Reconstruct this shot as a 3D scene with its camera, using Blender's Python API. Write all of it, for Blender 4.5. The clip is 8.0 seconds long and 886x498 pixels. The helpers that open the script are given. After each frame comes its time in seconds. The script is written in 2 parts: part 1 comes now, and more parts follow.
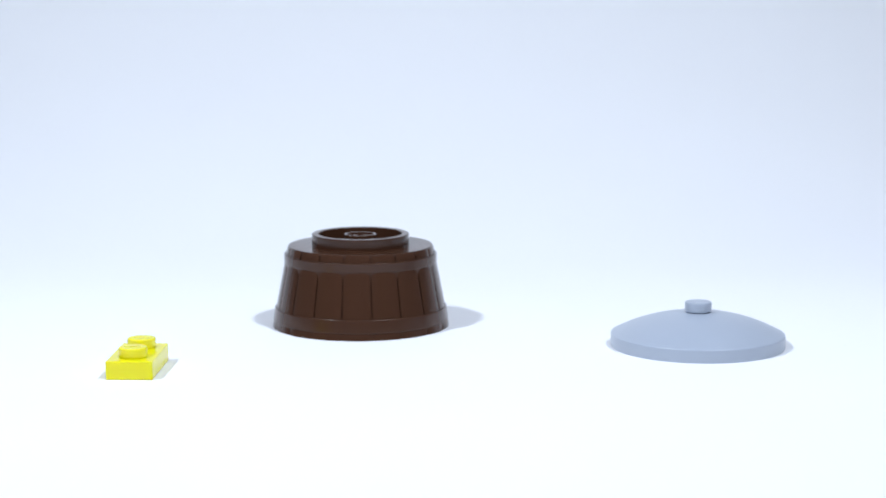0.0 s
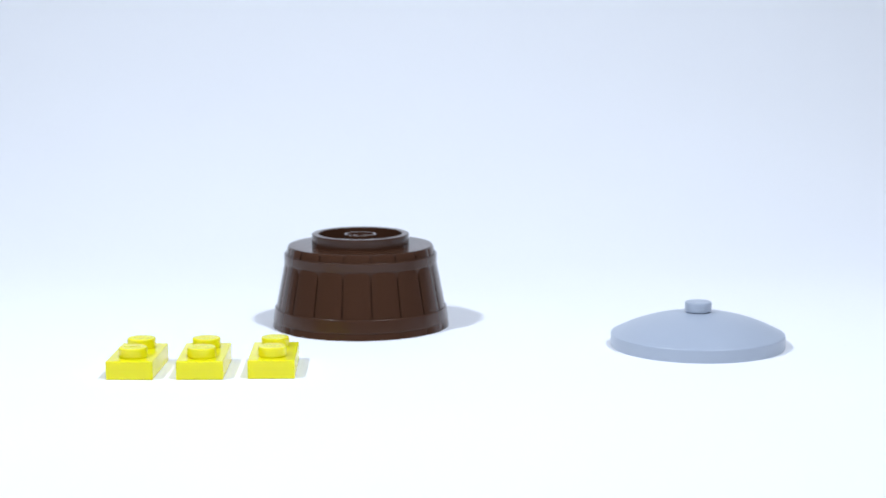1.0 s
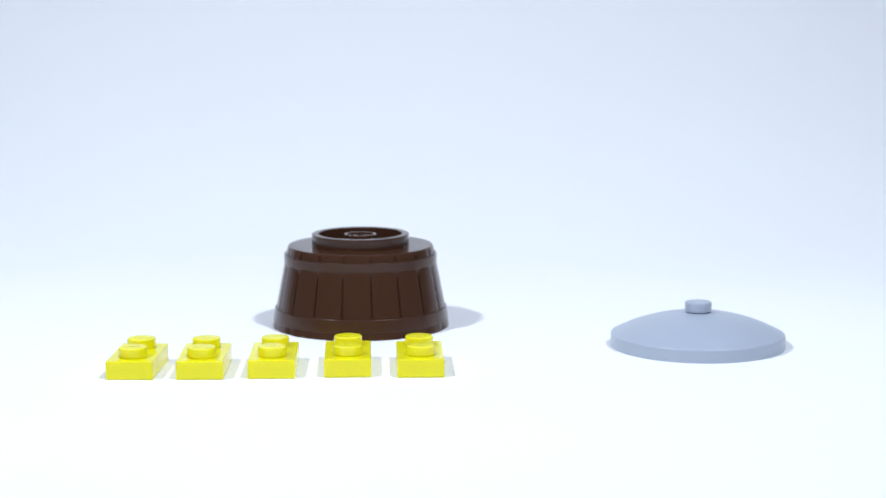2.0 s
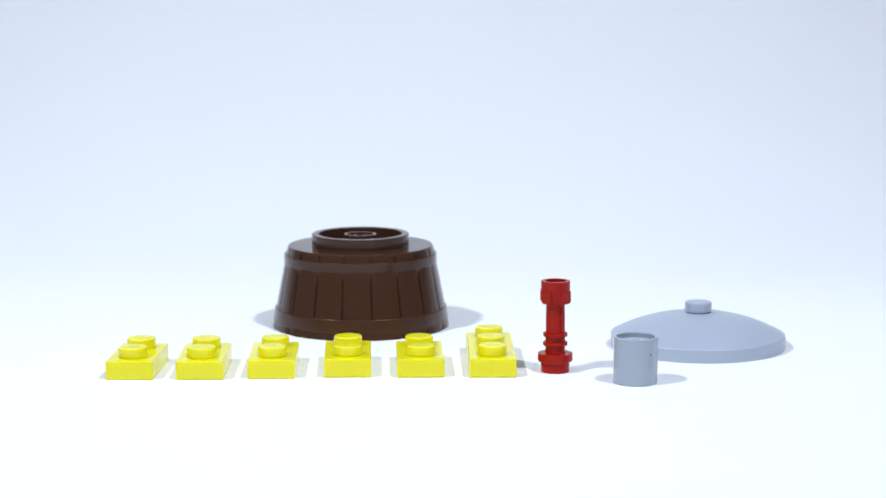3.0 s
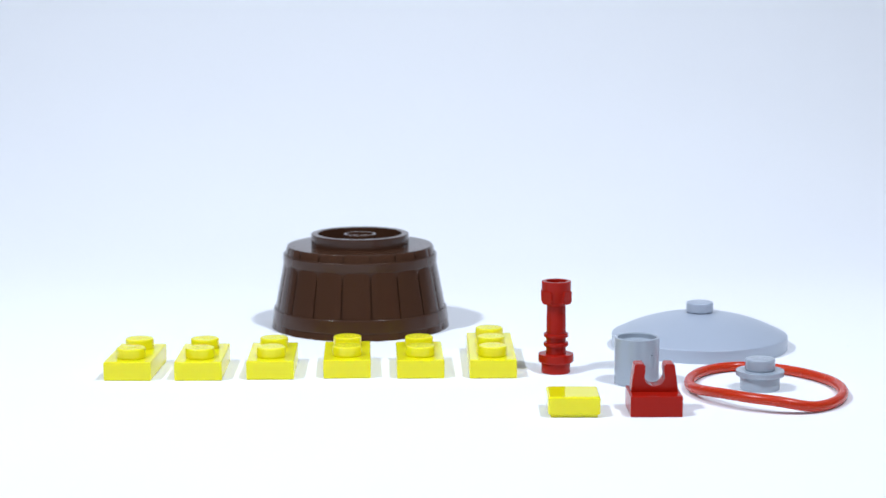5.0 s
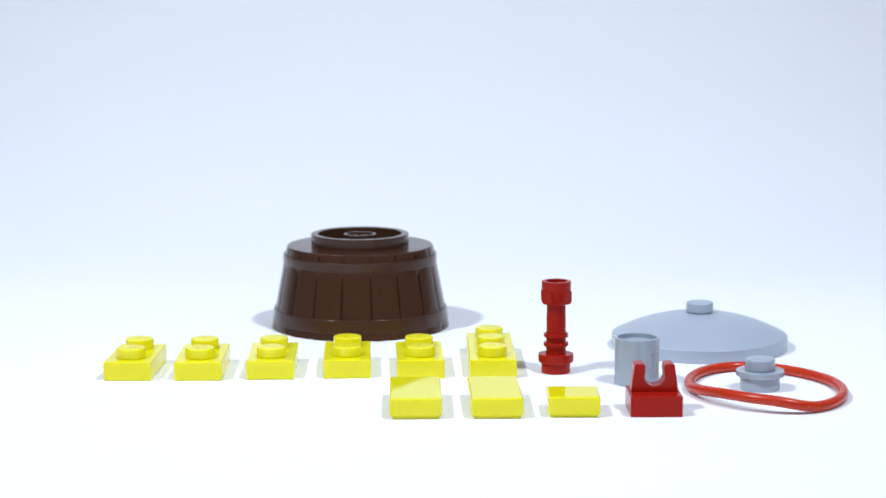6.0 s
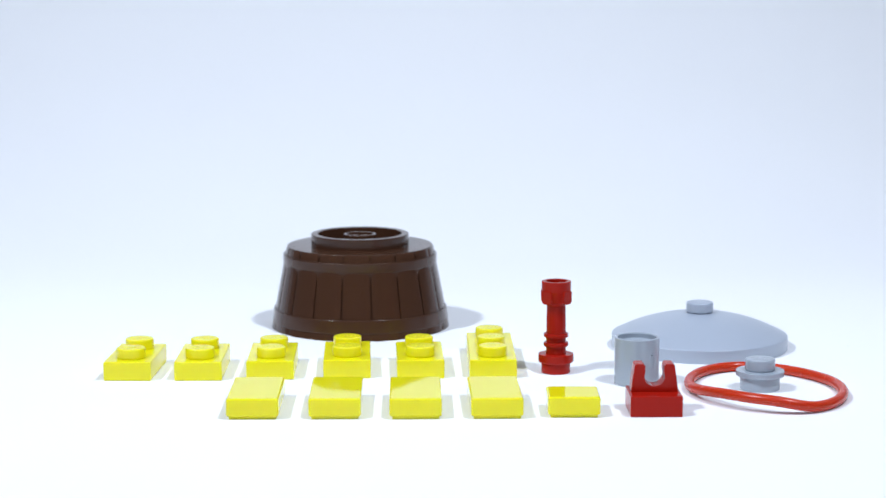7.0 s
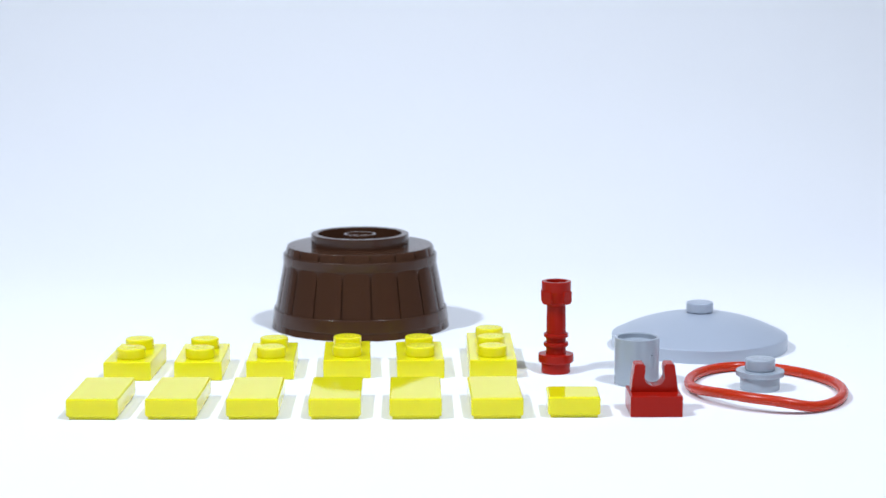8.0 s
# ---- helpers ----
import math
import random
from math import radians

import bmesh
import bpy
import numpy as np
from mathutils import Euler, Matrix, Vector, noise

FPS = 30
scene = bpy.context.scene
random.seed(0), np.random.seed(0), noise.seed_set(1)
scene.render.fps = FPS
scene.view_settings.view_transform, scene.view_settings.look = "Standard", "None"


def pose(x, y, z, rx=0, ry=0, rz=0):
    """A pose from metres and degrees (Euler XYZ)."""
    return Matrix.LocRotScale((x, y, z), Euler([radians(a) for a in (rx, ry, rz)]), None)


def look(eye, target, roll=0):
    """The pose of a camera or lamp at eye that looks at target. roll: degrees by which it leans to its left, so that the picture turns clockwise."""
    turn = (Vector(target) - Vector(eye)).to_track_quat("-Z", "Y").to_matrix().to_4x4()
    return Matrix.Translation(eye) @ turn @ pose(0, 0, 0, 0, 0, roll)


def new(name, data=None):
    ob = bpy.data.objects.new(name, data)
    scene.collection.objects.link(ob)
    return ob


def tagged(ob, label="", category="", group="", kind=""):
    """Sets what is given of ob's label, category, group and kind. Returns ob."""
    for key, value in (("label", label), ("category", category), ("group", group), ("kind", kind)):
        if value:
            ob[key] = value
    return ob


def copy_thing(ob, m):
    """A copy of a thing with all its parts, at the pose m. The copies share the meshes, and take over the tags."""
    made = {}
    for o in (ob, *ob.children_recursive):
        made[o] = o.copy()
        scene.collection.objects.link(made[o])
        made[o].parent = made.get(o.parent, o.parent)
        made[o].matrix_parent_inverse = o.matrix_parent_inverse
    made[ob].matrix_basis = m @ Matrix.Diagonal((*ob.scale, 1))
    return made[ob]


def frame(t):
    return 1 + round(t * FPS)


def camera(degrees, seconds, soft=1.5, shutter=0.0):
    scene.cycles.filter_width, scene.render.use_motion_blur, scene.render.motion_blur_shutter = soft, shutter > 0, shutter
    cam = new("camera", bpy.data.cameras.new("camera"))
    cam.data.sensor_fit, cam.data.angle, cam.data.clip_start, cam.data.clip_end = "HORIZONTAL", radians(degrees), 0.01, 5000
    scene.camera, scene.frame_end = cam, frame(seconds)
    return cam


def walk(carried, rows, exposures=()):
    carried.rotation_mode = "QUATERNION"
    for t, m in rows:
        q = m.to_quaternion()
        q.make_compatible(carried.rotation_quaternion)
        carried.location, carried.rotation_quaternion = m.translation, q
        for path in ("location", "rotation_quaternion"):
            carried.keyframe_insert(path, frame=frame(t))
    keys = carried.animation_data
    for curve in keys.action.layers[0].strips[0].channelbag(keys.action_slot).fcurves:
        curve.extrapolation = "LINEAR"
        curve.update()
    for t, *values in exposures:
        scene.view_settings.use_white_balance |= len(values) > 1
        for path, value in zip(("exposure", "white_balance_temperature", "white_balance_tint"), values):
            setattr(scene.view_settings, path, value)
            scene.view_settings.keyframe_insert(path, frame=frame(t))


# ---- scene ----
MM = 0.001

# The camera stands on its support; between two pictures it is nudged 2 mm forwards.
cam = camera(25.9, 8.0)
STAND = pose(0, 0, 0.06982, 81.342) @ pose(0, 0, 0, 0, 0, -0.104)
STAND_BACK = STAND @ pose(0, 0, 0.0021)
# a close lens stopped far down: sharpest at the rows of small pieces, softer at the barrel
cam.data.dof.use_dof = True
cam.data.dof.focus_distance = 0.312
cam.data.dof.aperture_fstop = 44
walk(cam, [(0.0, STAND_BACK), (3.4333, STAND_BACK), (3.4667, STAND), (8.0, STAND)])

# ---- light ----
world = bpy.data.worlds.new("world")
world.use_nodes = True
scene.world = world
world.node_tree.nodes["Background"].inputs["Color"].default_value = (0.64, 0.76, 1.0, 1)
world.node_tree.nodes["Background"].inputs["Strength"].default_value = 0.95
scene.view_settings.exposure = 0.0


def studio_lamp(x, y, z, watts, size, aim):
    data = bpy.data.lights.new("studio_lamp", "AREA")
    data.shape, data.size, data.energy, data.color = "DISK", size, watts, (0.766, 0.848, 0.98)
    data.spread = radians(84)
    lamp = new("studio_lamp", data)
    lamp.matrix_world = look((x, y, z), (aim, 0.37, 0.055))
    return lamp


studio_lamp(-0.330, 0.110, 0.530, 0.735, 0.040, 0.15)
studio_lamp(0.220, 0.110, 0.530, 0.645, 0.040, -0.15)


# ---- materials ----
def plastic(name, colour, rough=0.16, grain=0.05, gloss_level=0.5, glow=0.0):
    """Moulded plastic: an even colour with faint flow marks, fine scuffs and dust in the gloss."""
    m = bpy.data.materials.new(name)
    m.use_nodes = True
    n, l = m.node_tree.nodes, m.node_tree.links
    b = n["Principled BSDF"]
    geo = n.new("ShaderNodeTexCoord")
    big = n.new("ShaderNodeTexNoise")
    big.inputs["Scale"].default_value, big.inputs["Detail"].default_value = 90, 3
    fine = n.new("ShaderNodeTexNoise")
    fine.inputs["Scale"].default_value, fine.inputs["Detail"].default_value = 1400, 4
    for t in (big, fine):
        l.new(geo.outputs["Object"], t.inputs["Vector"])
    ramp = n.new("ShaderNodeMapRange")
    ramp.inputs["To Min"].default_value, ramp.inputs["To Max"].default_value = 1 - grain, 1 + grain
    l.new(big.outputs["Fac"], ramp.inputs["Value"])
    mix = n.new("ShaderNodeVectorMath")
    mix.operation = "SCALE"
    mix.inputs[0].default_value = colour
    l.new(ramp.outputs["Result"], mix.inputs["Scale"])
    l.new(mix.outputs["Vector"], b.inputs["Base Color"])
    gloss = n.new("ShaderNodeMapRange")
    gloss.inputs["From Min"].default_value, gloss.inputs["From Max"].default_value = 0.3, 0.75
    gloss.inputs["To Min"].default_value, gloss.inputs["To Max"].default_value = rough * 0.94, rough * 1.08
    l.new(fine.outputs["Fac"], gloss.inputs["Value"])
    l.new(gloss.outputs["Result"], b.inputs["Roughness"])
    bump = n.new("ShaderNodeBump")
    bump.inputs["Strength"].default_value, bump.inputs["Distance"].default_value = 0.05, 0.00003
    l.new(big.outputs["Fac"], bump.inputs["Height"])
    l.new(bump.outputs["Normal"], b.inputs["Normal"])
    b.inputs["IOR"].default_value = 1.53
    b.inputs["Specular IOR Level"].default_value = gloss_level
    b.inputs["Subsurface Weight"].default_value = glow
    b.inputs["Subsurface Radius"].default_value = (1.0, 0.1 + 0.95 * colour[1], 0.15)
    b.inputs["Subsurface Scale"].default_value = 0.0009
    return m


def paper(name, colour):
    """Matt white paper with faint fibre and cloudiness."""
    m = bpy.data.materials.new(name)
    m.use_nodes = True
    n, l = m.node_tree.nodes, m.node_tree.links
    b = n["Principled BSDF"]
    geo = n.new("ShaderNodeTexCoord")
    cloud = n.new("ShaderNodeTexNoise")
    cloud.inputs["Scale"].default_value, cloud.inputs["Detail"].default_value = 14, 2
    fibre = n.new("ShaderNodeTexNoise")
    fibre.inputs["Scale"].default_value, fibre.inputs["Detail"].default_value = 900, 5
    for t in (cloud, fibre):
        l.new(geo.outputs["Object"], t.inputs["Vector"])
    a = n.new("ShaderNodeMapRange")
    a.inputs["To Min"].default_value, a.inputs["To Max"].default_value = 0.985, 1.015
    l.new(cloud.outputs["Fac"], a.inputs["Value"])
    s = n.new("ShaderNodeVectorMath")
    s.operation = "SCALE"
    s.inputs[0].default_value = colour
    l.new(a.outputs["Result"], s.inputs["Scale"])
    l.new(s.outputs["Vector"], b.inputs["Base Color"])
    b.inputs["Roughness"].default_value = 0.85
    b.inputs["Specular IOR Level"].default_value = 0.2
    bump = n.new("ShaderNodeBump")
    bump.inputs["Strength"].default_value, bump.inputs["Distance"].default_value = 0.1, 0.00004
    l.new(fibre.outputs["Fac"], bump.inputs["Height"])
    l.new(bump.outputs["Normal"], b.inputs["Normal"])
    return m


YELLOW = plastic("yellow_plastic", (0.845, 0.762, 0.006), 0.05, 0.03, 0.45, 0.45)
SATIN_YELLOW = plastic("satin_yellow_plastic", (0.845, 0.762, 0.006), 0.2, 0.03, 0.45, 0.45)
RED = plastic("red_plastic", (0.355, 0.010, 0.0045), 0.18, 0.06, 0.14)
RUBBER = plastic("red_rubber", (0.52, 0.034, 0.007), 0.26, 0.04, 0.35, 0.4)
GREY = plastic("light_grey_plastic", (0.345, 0.388, 0.438), 0.11, 0.03, 0.55)
SATIN_GREY = plastic("satin_grey_plastic", (0.392, 0.438, 0.51), 0.32, 0.03, 0.7)
BROWN = plastic("dark_brown_plastic", (0.057, 0.0245, 0.0130), 0.175, 0.06, 0.28)
MARK = plastic("dark_mark", (0.05, 0.05, 0.055), 0.5, 0.05)
PAPER = paper("white_paper", (0.9, 0.9, 0.905))
WALL_PAINT = paper("grey_wall", (0.22, 0.22, 0.23))


# ---- tools for building ----
def soften(me, angle):
    """Corner normals weighted by face area: flat faces stay flat and rounded edges turn smoothly."""
    count = len(me.polygons)
    normal, area = np.zeros(count * 3), np.zeros(count)
    me.polygons.foreach_get("normal", normal)
    me.polygons.foreach_get("area", area)
    normal = normal.reshape(-1, 3)
    around = [[] for _ in me.vertices]
    for p in me.polygons:
        for v in p.vertices:
            around[v].append(p.index)
    limit, out = math.cos(radians(angle)), []
    for p in me.polygons:
        for v in p.vertices:
            near = [f for f in around[v] if normal[f] @ normal[p.index] > limit]
            out.append(tuple((normal[near] * area[near][:, None]).sum(axis=0)))
    me.normals_split_custom_set([Vector(o).normalized() for o in out])


def finish(name, bm, material, angle=40, outwards=True):
    me = bpy.data.meshes.new(name)
    if outwards:
        bmesh.ops.recalc_face_normals(bm, faces=bm.faces)
    bm.to_mesh(me)
    bm.free()
    me.materials.append(material)
    me.shade_smooth()
    soften(me, angle)
    return me


def part(name, bm, material, parent, label="", m=None):
    """Link a bmesh, or a mesh already made, as one mesh object under a thing or a part."""
    ob = new(name, bm if isinstance(bm, bpy.types.Mesh) else finish(name, bm, material))
    ob.parent = parent
    if m is not None:
        ob.matrix_basis = m
    return tagged(ob, label) if label else ob


def thing(name, label, category, group=""):
    return tagged(new(name), label, category, group)


def rounded(points, r, steps=4, closed=True):
    """A profile with its corners rounded by r."""
    out = []
    k = len(points)
    for i, p in enumerate(points):
        p = Vector(p)
        if not closed and i in (0, k - 1):
            out.append(p)
            continue
        a, b = Vector(points[i - 1]) - p, Vector(points[(i + 1) % k]) - p
        c = min(r, a.length * 0.45, b.length * 0.45)
        a, b = p + a.normalized() * c, p + b.normalized() * c
        for j in range(steps + 1):
            t = j / steps
            out.append(a * (1 - t) ** 2 + p * 2 * t * (1 - t) + b * t * t)
    return out


def lathe(profile, seg=96):
    """Turn a profile of (radius, height) in mm round the z axis; it runs open from axis to axis, or closes as a ring."""
    bm = bmesh.new()
    rings = []
    for r, z in profile:
        if r < 1e-6:
            rings.append([bm.verts.new((0, 0, z * MM))] * seg)
        else:
            rings.append([bm.verts.new((r * MM * math.cos(2 * math.pi * i / seg), r * MM * math.sin(2 * math.pi * i / seg), z * MM)) for i in range(seg)])
    pairs = list(zip(rings, rings[1:]))
    if profile[0][0] > 1e-6:
        pairs.append((rings[-1], rings[0]))
    for a, b in pairs:
        for i in range(seg):
            j = (i + 1) % seg
            vs = []
            for v in (a[i], a[j], b[j], b[i]):
                if v not in vs:
                    vs.append(v)
            if len(vs) > 2:
                bm.faces.new(vs)
    return bm


def disc_stack(points, r=0.12, seg=96):
    """A solid turned piece whose profile starts and ends on the axis."""
    return lathe([tuple(p) for p in rounded(points, r, closed=False)], seg)


def ring_stack(points, r=0.12, seg=96):
    return lathe([tuple(p) for p in rounded(points, r)], seg)


def block(x0, x1, y0, y1, z0, z1, r=0.12):
    """A box in mm with rounded edges."""
    bm = bmesh.new()
    bmesh.ops.create_cube(bm, size=1.0)
    for v in bm.verts:
        v.co = Vector((x0 + (v.co.x + 0.5) * (x1 - x0), y0 + (v.co.y + 0.5) * (y1 - y0), z0 + (v.co.z + 0.5) * (z1 - z0))) * MM
    if r:
        bmesh.ops.bevel(bm, geom=bm.edges[:], offset=r * MM, segments=3, profile=0.5, affect="EDGES")
    return bm


def extruded(outline, y0, y1, r=0.1):
    """An outline of (x, z) in mm given depth along y, its edges softened."""
    bm = bmesh.new()
    a = [bm.verts.new((x * MM, y0 * MM, z * MM)) for x, z in outline]
    b = [bm.verts.new((x * MM, y1 * MM, z * MM)) for x, z in outline]
    front, back = bm.faces.new(a), bm.faces.new(b[::-1])
    for i in range(len(a)):
        j = (i + 1) % len(a)
        bm.faces.new((a[j], a[i], b[i], b[j]))
    rim = list(front.edges) + list(back.edges)
    bmesh.ops.bevel(bm, geom=rim, offset=r * MM, segments=2, profile=0.5, affect="EDGES")
    return bm


# ---- the paper sweep and the unseen panels and walls round it ----
def sweep():
    """One sheet: flat below, curving up behind into an upright back."""
    bm = bmesh.new()
    line = [(-0.20, 0.0), (0.0, 0.0), (0.2, 0.0), (0.4, 0.0)]
    y0, r = 0.428, 0.222
    line += [(y0 + r * math.sin(a), r - r * math.cos(a)) for a in np.linspace(0, math.pi / 2, 28)]
    line += [(y0 + r, 0.36), (y0 + r, 0.565)]
    rows = [[bm.verts.new((x, y, z)) for y, z in line] for x in np.linspace(-0.44, 0.44, 9)]
    for a, b in zip(rows, rows[1:]):
        for i in range(len(line) - 1):
            bm.faces.new((a[i], b[i], b[i + 1], a[i + 1]))
    ob = new("backdrop", finish("backdrop", bm, PAPER, 60, False))
    solid = ob.modifiers.new("thickness", "SOLIDIFY")
    solid.thickness, solid.offset = 0.0008, -1
    return tagged(ob, "seamless white paper sweep curving up behind the pieces", "backdrop", kind="structure")


def slab(name, x0, x1, y0, y1, z0, z1, material, label):
    ob = new(name, finish(name, block(x0, x1, y0, y1, z0, z1, 0), material))
    return tagged(ob, label, "wall", kind="structure")


sweep()
slab("ground", -1500, 1500, -1500, 1500, -30, -2, WALL_PAINT, "plain pale work surface under the paper")
slab("wall_west", -1520, -1500, -1500, 1500, -2, 1600, WALL_PAINT, "plain dim room wall")
slab("wall_east", 1500, 1520, -1500, 1500, -2, 1600, WALL_PAINT, "plain dim room wall")
slab("wall_north", -462, 462, 685, 697, -2, 568, PAPER, "plain white back panel")
# unseen white panel, added to bounce lamp light down into the shadows
slab("bounce_panel", -700, 700, 100, 697, 570, 582, PAPER, "unseen white panel added overhead to bounce fill light")
slab("wall_south", -1500, 1500, -1520, -1500, -2, 1600, WALL_PAINT, "plain dim room wall")


# ---- yellow pieces ----
def stud(parent, x, y, z, material, r=2.42, h=1.75, relief=1.0):
    s = part("stud", disc_stack([(0, -0.05), (r, -0.05), (r, h), (0, h)], 0.34, 64), material, parent, "", pose(x * MM, y * MM, z * MM))
    # raised plain strokes on the stud's top, softly rounded
    bm = bmesh.new()
    for k in range(5):
        cx, cy, half, lean = -1.3 + 0.65 * k, 0.14 * (-1) ** k, 0.52 + 0.14 * ((k * 3) % 4 - 1.5), 0.2 + 0.15 * (k % 2)
        rings = []
        for f, z in ((1.0, -0.03), (0.8, 0.07), (0.35, 0.11)):
            rings.append([bm.verts.new(((cx + f * (0.2 * math.cos(a) + lean * half * math.sin(a))) * MM, (cy + f * half * math.sin(a)) * MM, (h + z * relief) * MM)) for a in np.linspace(0, 2 * math.pi, 12, endpoint=False)])
        for a, b in zip(rings, rings[1:]):
            for i in range(12):
                bm.faces.new((a[i], a[(i + 1) % 12], b[(i + 1) % 12], b[i]))
        bm.faces.new(rings[-1])
    part("raised_mark", bm, material, s)
    return s


def plate(studs, label):
    p = thing("toy_plate", label, "toy plate", "yellow studded plates")
    length = 8 * studs - 0.2
    part("body", block(-3.96, 3.96, 0, length, 0, 3.2, 0.22), SATIN_YELLOW, p)
    for k in range(studs):
        stud(p, 0, 3.9 + 8 * k, 3.2, SATIN_YELLOW)
    return p


def tile(length, label):
    t = thing("toy_tile", label, "toy tile", "yellow smooth tiles")
    part("top_slab", block(-4.0, 4.0, 0, length, 0.46, 3.3, 0.34), YELLOW, t)
    part("foot", block(-3.6, 3.6, 0.42, length - 0.42, 0, 0.9, 0.05), YELLOW, t, "narrower foot below the groove")
    return t


def at(x, y, turn):
    return pose(x * MM, y * MM, 0, 0, 0, turn)


plate_short = plate(2, "bright yellow plastic plate with two studs on white paper")
plate_long = plate(3, "longer bright yellow plastic plate with three studs on white paper")
plates = [plate_short] + [copy_thing(plate_short, pose(0, 0, 0)) for _ in range(4)] + [plate_long]
tile_small = tile(7.8, "small square glossy yellow tile beside the red clip")
tile_long = tile(15.8, "smooth glossy yellow plastic tile lying on white paper")
tiles = [tile_long] + [copy_thing(tile_long, pose(0, 0, 0)) for _ in range(5)]


def nick(parent, x, y, z, size):
    """A tiny dent with a darker bottom."""
    part("nick", ring_stack([(size * 0.5, -0.02), (size, -0.02), (size, 0.03), (size * 0.5, 0.03)], 0.01, 12), YELLOW, parent, "tiny moulding nick", pose(x * MM, y * MM, z * MM, 90 if y < 0.1 else 0))


nick(tiles[5], 2.4, 6.3, 3.3, 0.17)
nick(tiles[4], 1.0, 0.0, 1.75, 0.14)
nick(tiles[2], 0.6, 0.0, 1.5, 0.16)

# ---- the brown half barrel, upside down ----
def half_barrel():
    b = thing("toy_barrel", "upturned dark brown plastic half barrel with moulded staves", "toy barrel")

    def radius(z):
        return 16.9 - 0.195 * z

    shell = [(radius(0) - 1.6, 0.05), (radius(0) - 0.15, 0.05), (radius(0.6) - 0.15, 0.6), (radius(1.0) - 0.07, 1.0), (radius(1.6) - 0.07, 1.6), (radius(2.2) - 0.34, 2.2),
             (radius(10.3) - 0.34, 10.3), (14.5, 12.6), (radius(13.0) - 0.34, 13.0), (radius(15.1) - 0.34, 15.1), (9.0, 15.1), (9.0, 14.2), (2.0, 14.2), (0, 14.2), (0, 12.6), (radius(12.6) - 1.6, 12.6)]
    part("shell", lathe(shell, 108), BROWN, b)
    # a deck ring closes the top round the raised rim
    part("deck", ring_stack([(8.6, 14.9), (radius(15.5) - 0.15, 14.9), (radius(15.5) - 0.1, 15.54), (8.6, 15.54)], 0.12, 108), BROWN, b)
    # staves: half widths in degrees, drawn in below each hoop
    widths = [(0.0, 9.45), (0.8, 9.4), (1.3, 8.5), (2.2, 8.5), (3.0, 9.45), (11.0, 9.42), (11.4, 9.3), (12.35, 7.6), (13.0, 7.6), (13.4, 9.3), (14.9, 9.3), (15.48, 9.0)]
    bm = bmesh.new()
    rows = []
    for i, (z, w) in enumerate(widths):
        r = radius(z) - (0.12 if i == len(widths) - 1 else 0)
        row = [bm.verts.new((MM * (r - 0.55) * math.sin(radians(-w)), -MM * (r - 0.55) * math.cos(radians(w)), z * MM))]
        for k, s in enumerate(np.linspace(-1, 1, 9)):
            q = r - (0.07 if k in (0, 8) else 0)
            row.append(bm.verts.new((MM * q * math.sin(radians(w * s)), -MM * q * math.cos(radians(w * s)), z * MM)))
        row.append(bm.verts.new((MM * (r - 0.55) * math.sin(radians(w)), -MM * (r - 0.55) * math.cos(radians(w)), z * MM)))
        rows.append(row)
    for lo, hi in zip(rows, rows[1:]):
        for i in range(len(lo)):
            j = (i + 1) % len(lo)
            bm.faces.new((lo[i], lo[j], hi[j], hi[i]))
    bm.faces.new(rows[0][::-1])
    bm.faces.new(rows[-1])
    stave = finish("stave", bm, BROWN)
    for k in range(18):
        part("stave", stave, BROWN, b, "", pose(0, 0, 0, 0, 0, 19.7 + 20 * k))
    part("hoop", ring_stack([(15.9, 1.25), (16.74, 1.25), (16.44, 3.84), (15.9, 3.84)], 0.22, 128), BROWN, b, "wide lower hoop")
    part("hoop", ring_stack([(13.7, 12.25), (14.57, 12.25), (14.57, 14.06), (13.7, 14.06)], 0.2, 128), BROWN, b, "narrower upper hoop")
    part("raised_rim", ring_stack([(7.95, 14.3), (7.95, 17.72), (9.27, 17.72), (9.27, 15.4), (9.0, 14.3)], 0.18, 108), BROWN, b)
    hub = part("hub", ring_stack([(2.5, 14.1), (2.5, 17.6), (3.12, 17.6), (3.12, 14.1)], 0.2, 64), BROWN, b, "hollow hub with a cross-shaped hole")
    for k in range(4):
        part("hub_rib", block(0.85, 2.6, -0.72, 0.72, 14.15, 17.3, 0.2), BROWN, hub, "", pose(0, 0, 0, 0, 0, 45 + 90 * k))
    return b


barrel = half_barrel()
barrel.matrix_basis = at(-15.8, 362.6, 0)


# ---- the grey dish ----
def dish():
    d = thing("toy_dish", "light grey plastic dish with a central stud, dome upwards", "toy dish")
    cap, r = [], 15.72
    rise = 3.95
    ball = (r * r + rise * rise) / (2 * rise)
    for k in range(25):
        a = r * (1 - k / 24)
        cap.append((a, 2.35 + rise - (ball - math.sqrt(ball * ball - a * a))))
    outer = [(r - 0.1, 0.0), (r, 0.15)] + [tuple(p) for p in rounded([(r, 0.15), (r, 2.35), cap[4]], 0.2, 6, False)[1:-1]] + cap[4:]
    under = [(0, 5.0), (5, 4.75), (10, 3.6), (13.6, 1.9), (14.2, 0.0)]
    part("dome", lathe(under + outer, 144), SATIN_GREY, d)
    stud(d, 0, 0, 6.36, SATIN_GREY, 2.4, 1.82, 0.4)
    return d


dish_piece = dish()
dish_piece.matrix_basis = at(46.2, 341.3, 0)


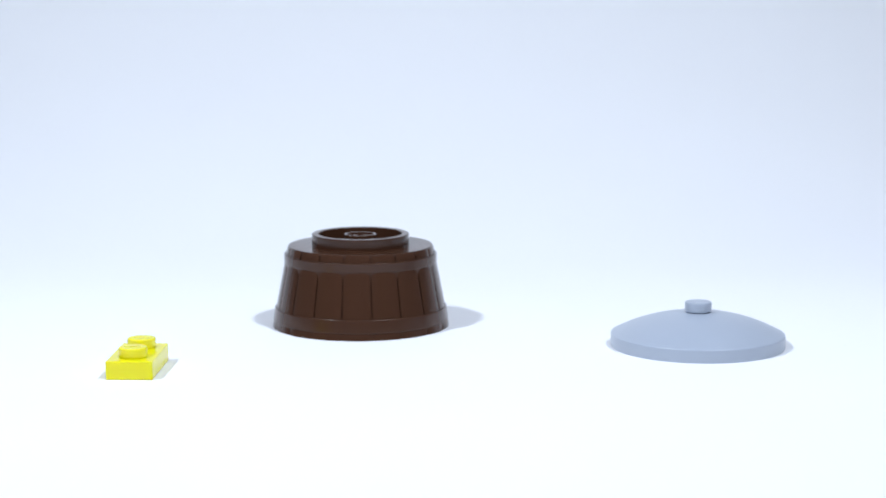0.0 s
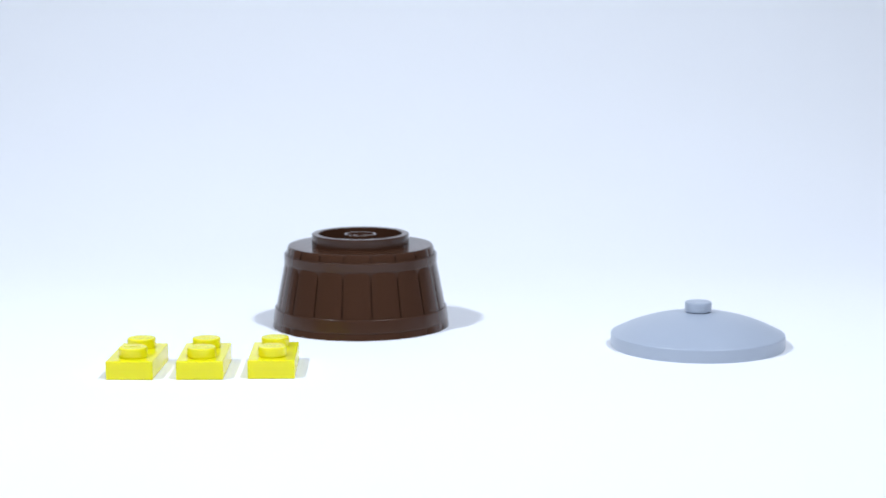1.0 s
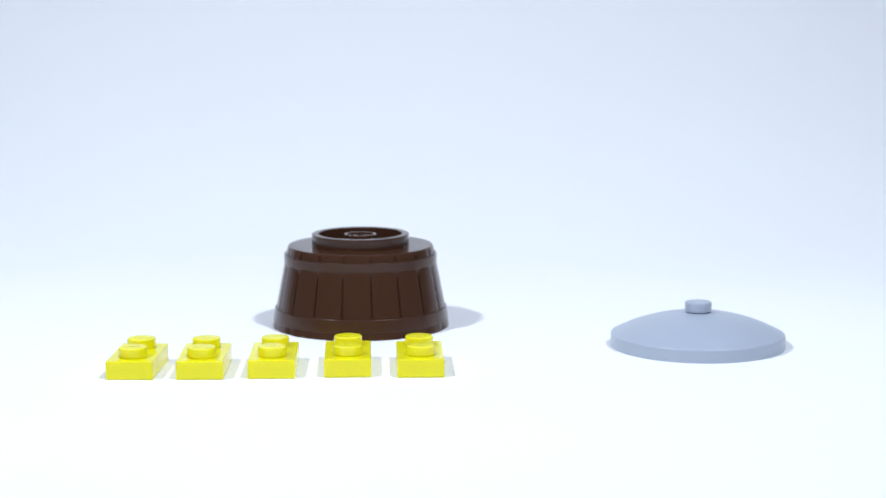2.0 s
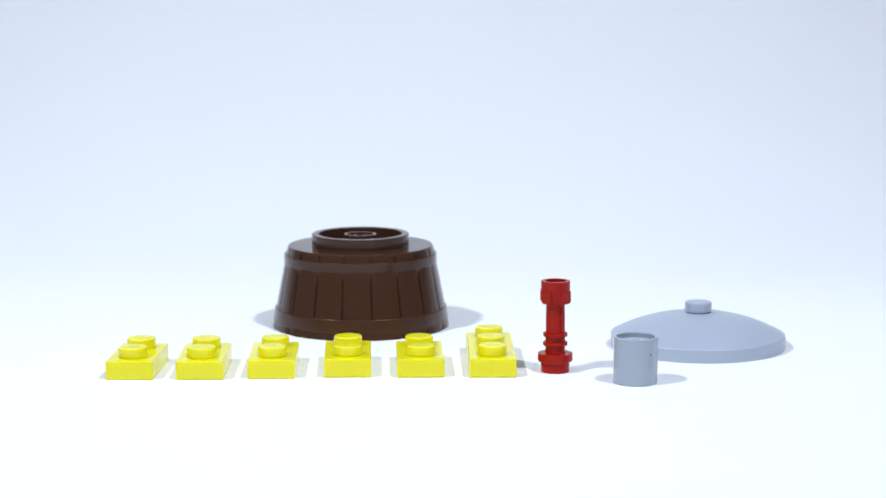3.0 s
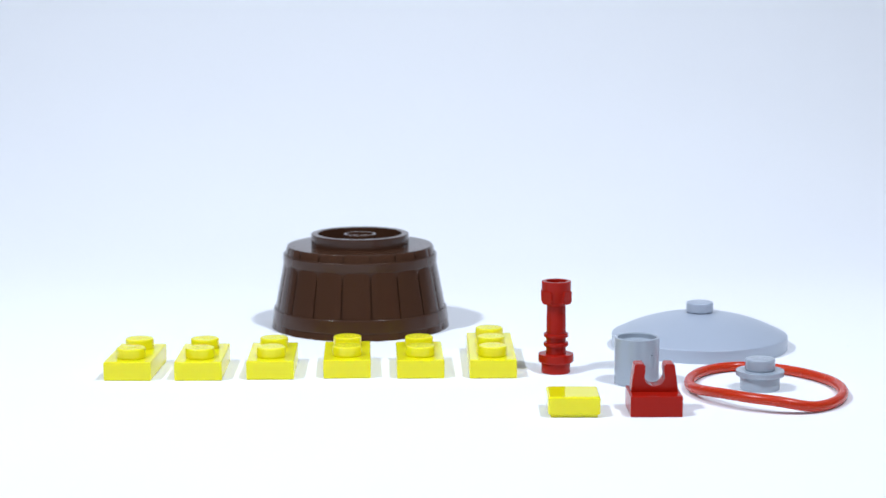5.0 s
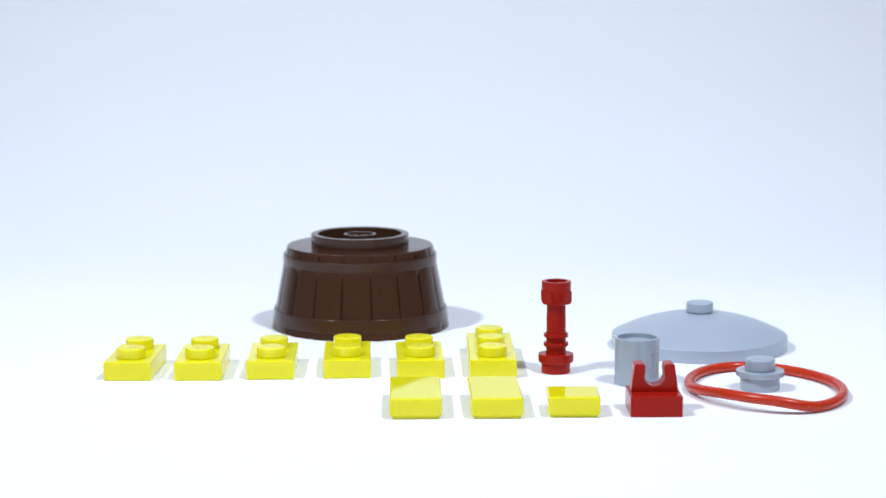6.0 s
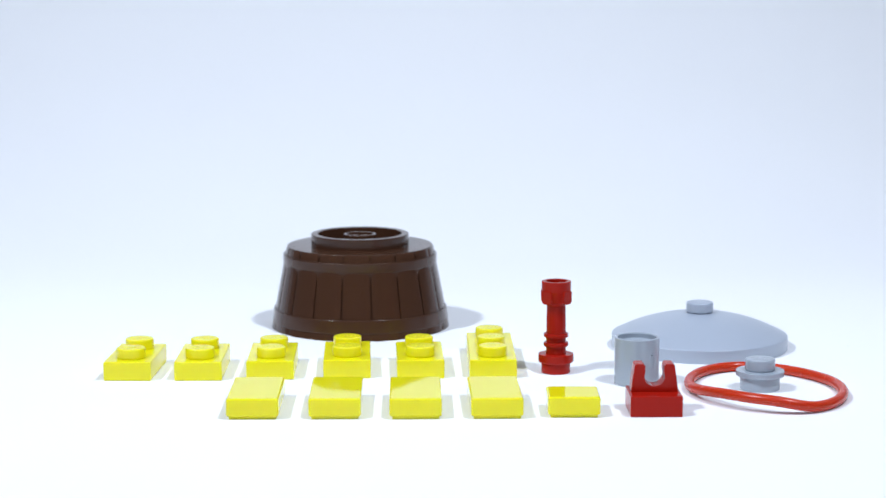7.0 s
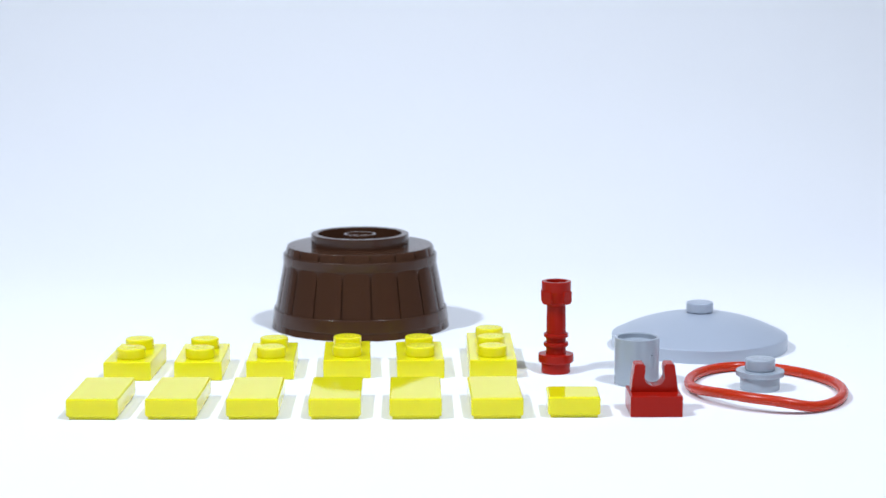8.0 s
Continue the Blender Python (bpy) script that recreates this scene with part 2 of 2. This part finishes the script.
# ---- the red handle ----
def handle():
    h = thing("toy_sword_hilt", "upright dark red plastic hilt with a ridged grip", "toy sword hilt")
    part("base", disc_stack([(0, 0), (2.44, 0), (2.44, 1.85), (0, 1.85)], 0.12, 64), RED, h)
    bm = disc_stack([(0, 1.75), (2.82, 1.75), (3.0, 2.0), (3.0, 3.25), (0, 3.25)], 0.1, 16)
    part("flange", bm, RED, h, "faceted flange", pose(0, 0, 0, 0, 0, 11.25))
    part("grip", disc_stack([(0, 3.0), (1.75, 3.0), (1.68, 4.0), (1.6, 11.2), (1.6, 11.9), (0, 11.9)], 0.15, 64), RED, h)
    for z in (4.55, 6.1):
        part("grip_ring", ring_stack([(1.4, z), (2.08, z), (2.08, z + 0.66), (1.4, z + 0.66)], 0.16, 64), RED, h)
    part("head", ring_stack([(0.9, 11.5), (1.6, 11.5), (2.2, 12.1), (2.45, 14.0), (2.48, 15.7), (1.78, 15.7), (1.78, 13.2), (0.9, 13.2)], 0.14, 64), RED, h, "hollow head with four lugs")
    for k in range(4):
        part("lug", extruded([(-1.0, 12.2), (-0.6, 11.9), (0.6, 11.9), (1.0, 12.2), (1.0, 13.9), (0.8, 14.15), (-0.8, 14.15), (-1.0, 13.9)], -2.6, -1.6, 0.1), RED, h, "", pose(0, 0, 0, 0, 0, 47 + 90 * k))
    part("notch", block(-0.33, 0.33, -1.68, -1.4, 9.0, 10.3, 0.06), RED, h, "small moulded notch", pose(0, 0, 0, 0, 0, 40))
    return h


handle_piece = handle()


# ---- the grey connector, the round plate, the red clip and the rubber band ----
def connector():
    c = thing("toy_connector", "short light grey plastic tube standing on end", "toy connector")
    part("tube", ring_stack([(2.5, 0.9), (3.15, 0.85), (3.15, 0), (3.68, 0), (3.68, 7.84), (3.15, 7.84), (3.15, 6.9), (2.5, 6.85)], 0.2, 96), GREY, c)
    part("mould_mark", block(-0.16, 0.16, -3.72, -3.5, 5.15, 5.36, 0.04), MARK, c, "tiny dark mould mark", pose(0, 0, 0, 0, 0, 36))
    bm = bmesh.new()
    loop = []
    for i in range(32):
        a = 2 * math.pi * i / 32
        x, z = 0.4 * math.cos(a), 4.3 + 1.3 * math.sin(a)
        loop.append([bm.verts.new(((x + 0.09 * d * math.cos(a)) * MM, -(math.sqrt(3.68 ** 2 - x * x) + h) * MM, (z + 0.09 * d * math.sin(a)) * MM)) for d, h in ((-1, -0.05), (-0.4, 0.06), (0.4, 0.06), (1, -0.05))])
    for a, b in zip(loop, loop[1:] + loop[:1]):
        for k in range(4):
            bm.faces.new((a[k], b[k], b[(k + 1) % 4], a[(k + 1) % 4]))
    part("gate_scar", bm, GREY, c, "faint raised oval left by the mould", pose(0, 0, 0, 0, 0, 36))
    return c


def round_plate():
    p = thing("toy_round_plate", "small round light grey plastic plate with one stud", "toy plate")
    part("base", disc_stack([(0, 0), (3.22, 0), (3.22, 2.4), (0, 2.4)], 0.12, 80), GREY, p)
    part("flange", disc_stack([(0, 2.25), (3.92, 2.25), (3.92, 3.15), (0, 3.15)], 0.16, 96), GREY, p)
    stud(p, 0, 0, 3.15, GREY, 2.42, 1.92, 0.5)
    return p


def clip():
    c = thing("toy_clip", "dark red plastic tile with an upright open clip", "toy clip")
    part("base", block(-4.0, 4.0, 0, 7.95, 0, 3.3, 0.22), RED, c)
    u = [(1.57 * math.cos(a), 5.72 + 1.57 * math.sin(a)) for a in np.linspace(radians(24), radians(-204), 25)]
    outline = [(-3.65, 3.25), (3.7, 3.25), (3.1, 7.4), (2.85, 7.62), (1.75, 7.62), (1.45, 7.3)] + u + [(-1.45, 7.3), (-1.75, 7.62), (-2.85, 7.62), (-3.1, 7.4)]
    part("jaw", extruded(outline, 3.2, 6.3, 0.15), RED, c, "U-shaped open jaw")
    return c


def band():
    """A loop of round rubber cord, oval in plan, with one side sprung clear of the paper."""
    bm = bmesh.new()
    n, k, r = 180, 16, 0.84
    turn = 1.75
    line = []
    for i in range(n):
        a = 2 * math.pi * i / n
        c, s = math.cos(a), math.sin(a)
        x, y = 15.7 * math.copysign(abs(c) ** 1.08, c), 12.05 * math.copysign(abs(s) ** 1.08, s)
        px, py = x * math.cos(turn) - y * math.sin(turn), x * math.sin(turn) + y * math.cos(turn)
        d = (math.atan2(py, px) - -1.98 + math.pi) % (2 * math.pi) - math.pi
        line.append(Vector((px, py, r + 1.28 * math.exp(-(abs(d) / (0.84 if d < 0 else 0.62)) ** (2.2 if d < 0 else 4)))))
    rings = []
    for i in range(n):
        t = (line[(i + 1) % n] - line[i - 1]).normalized()
        side = t.cross(Vector((0, 0, 1))).normalized()
        up = side.cross(t)
        rings.append([bm.verts.new((line[i] + (side * math.cos(2 * math.pi * j / k) + up * math.sin(2 * math.pi * j / k)) * r) * MM) for j in range(k)])
    for i in range(n):
        for j in range(k):
            a, b = rings[i], rings[(i + 1) % n]
            bm.faces.new((a[j], a[(j + 1) % k], b[(j + 1) % k], b[j]))
    ob = new("rubber_band", finish("rubber_band", bm, RUBBER, 80))
    return tagged(ob, "bright red rubber band in a loose oval loop", "rubber band")


def dust_fleck():
    bm = bmesh.new()
    bmesh.ops.create_icosphere(bm, subdivisions=1, radius=0.1 * MM)
    for v in bm.verts:
        v.co = Vector((v.co.x * 1.6, v.co.y * 0.8, v.co.z * 0.6)) * (1 + 0.3 * noise.noise(v.co * 9000))
    ob = new("dust_fleck", finish("dust_fleck", bm, SATIN_GREY))
    ob.matrix_basis = pose(0.0731, 0.3413, 0.00003, 0, 0, 35)
    return tagged(ob, "tiny grey fleck of dust on the white paper", "dust")


dust_fleck()
connector_piece, round_piece, clip_piece, band_piece = connector(), round_plate(), clip(), band()


# ---- what moves: piece after piece is set down by quick jumps from beside the stage ----
def set_down(ob, t, place, wait):
    if t <= 0:
        walk(ob, [(0.0, place), (8.0, place)])
    else:
        walk(ob, [(0.0, wait), (t - 1 / FPS, wait), (t, place), (8.0, place)])


def motions():
    beats = [4, 17, 32, 47, 61, 75, 89, 104, 118, 131, 146, 160, 175, 190, 203, 218, 232]

    def beat(n):
        return beats[n] / FPS

    spots = [(-52.55, 313.27, -1.71), (-40.75, 313.26, 1.03), (-28.83, 313.96, 1.46), (-16.06, 314.85, 2.26), (-3.73, 314.65, 2.15), (8.37, 314.64, 0.66)]
    for k, (ob, spot) in enumerate(zip(plates, spots)):
        set_down(ob, -1 if k == 0 else beat(k - 1), at(*spot), at(150 + 14 * k, 300, 0))
    set_down(handle_piece, beat(5), at(19.08, 319.8, 0), at(150, 335, 0))
    set_down(connector_piece, beat(6), at(31.9, 311.1, 0), at(164, 335, 0))
    set_down(band_piece, beat(7), at(52.06, 304.56, 0), at(195, 345, 0))
    set_down(round_piece, beat(8), at(51.55, 306.8, 0), at(178, 335, 0))
    set_down(clip_piece, beat(9), at(32.62, 287.1, 0.8), at(150, 270, 0))
    set_down(tile_small, beat(10), at(19.99, 286.7, -0.42), at(164, 270, 0))
    spots = [(8.25, 285.98, 1.65), (-4.21, 285.80, 0.92), (-16.54, 285.90, 1.01), (-29.08, 285.86, 0.7), (-41.43, 285.85, -1.08), (-53.47, 285.81, -0.94)]
    for k, (ob, spot) in enumerate(zip(tiles, spots)):
        set_down(ob, beat(11 + k), at(*spot), at(178 + 14 * k, 270, 0))


motions()
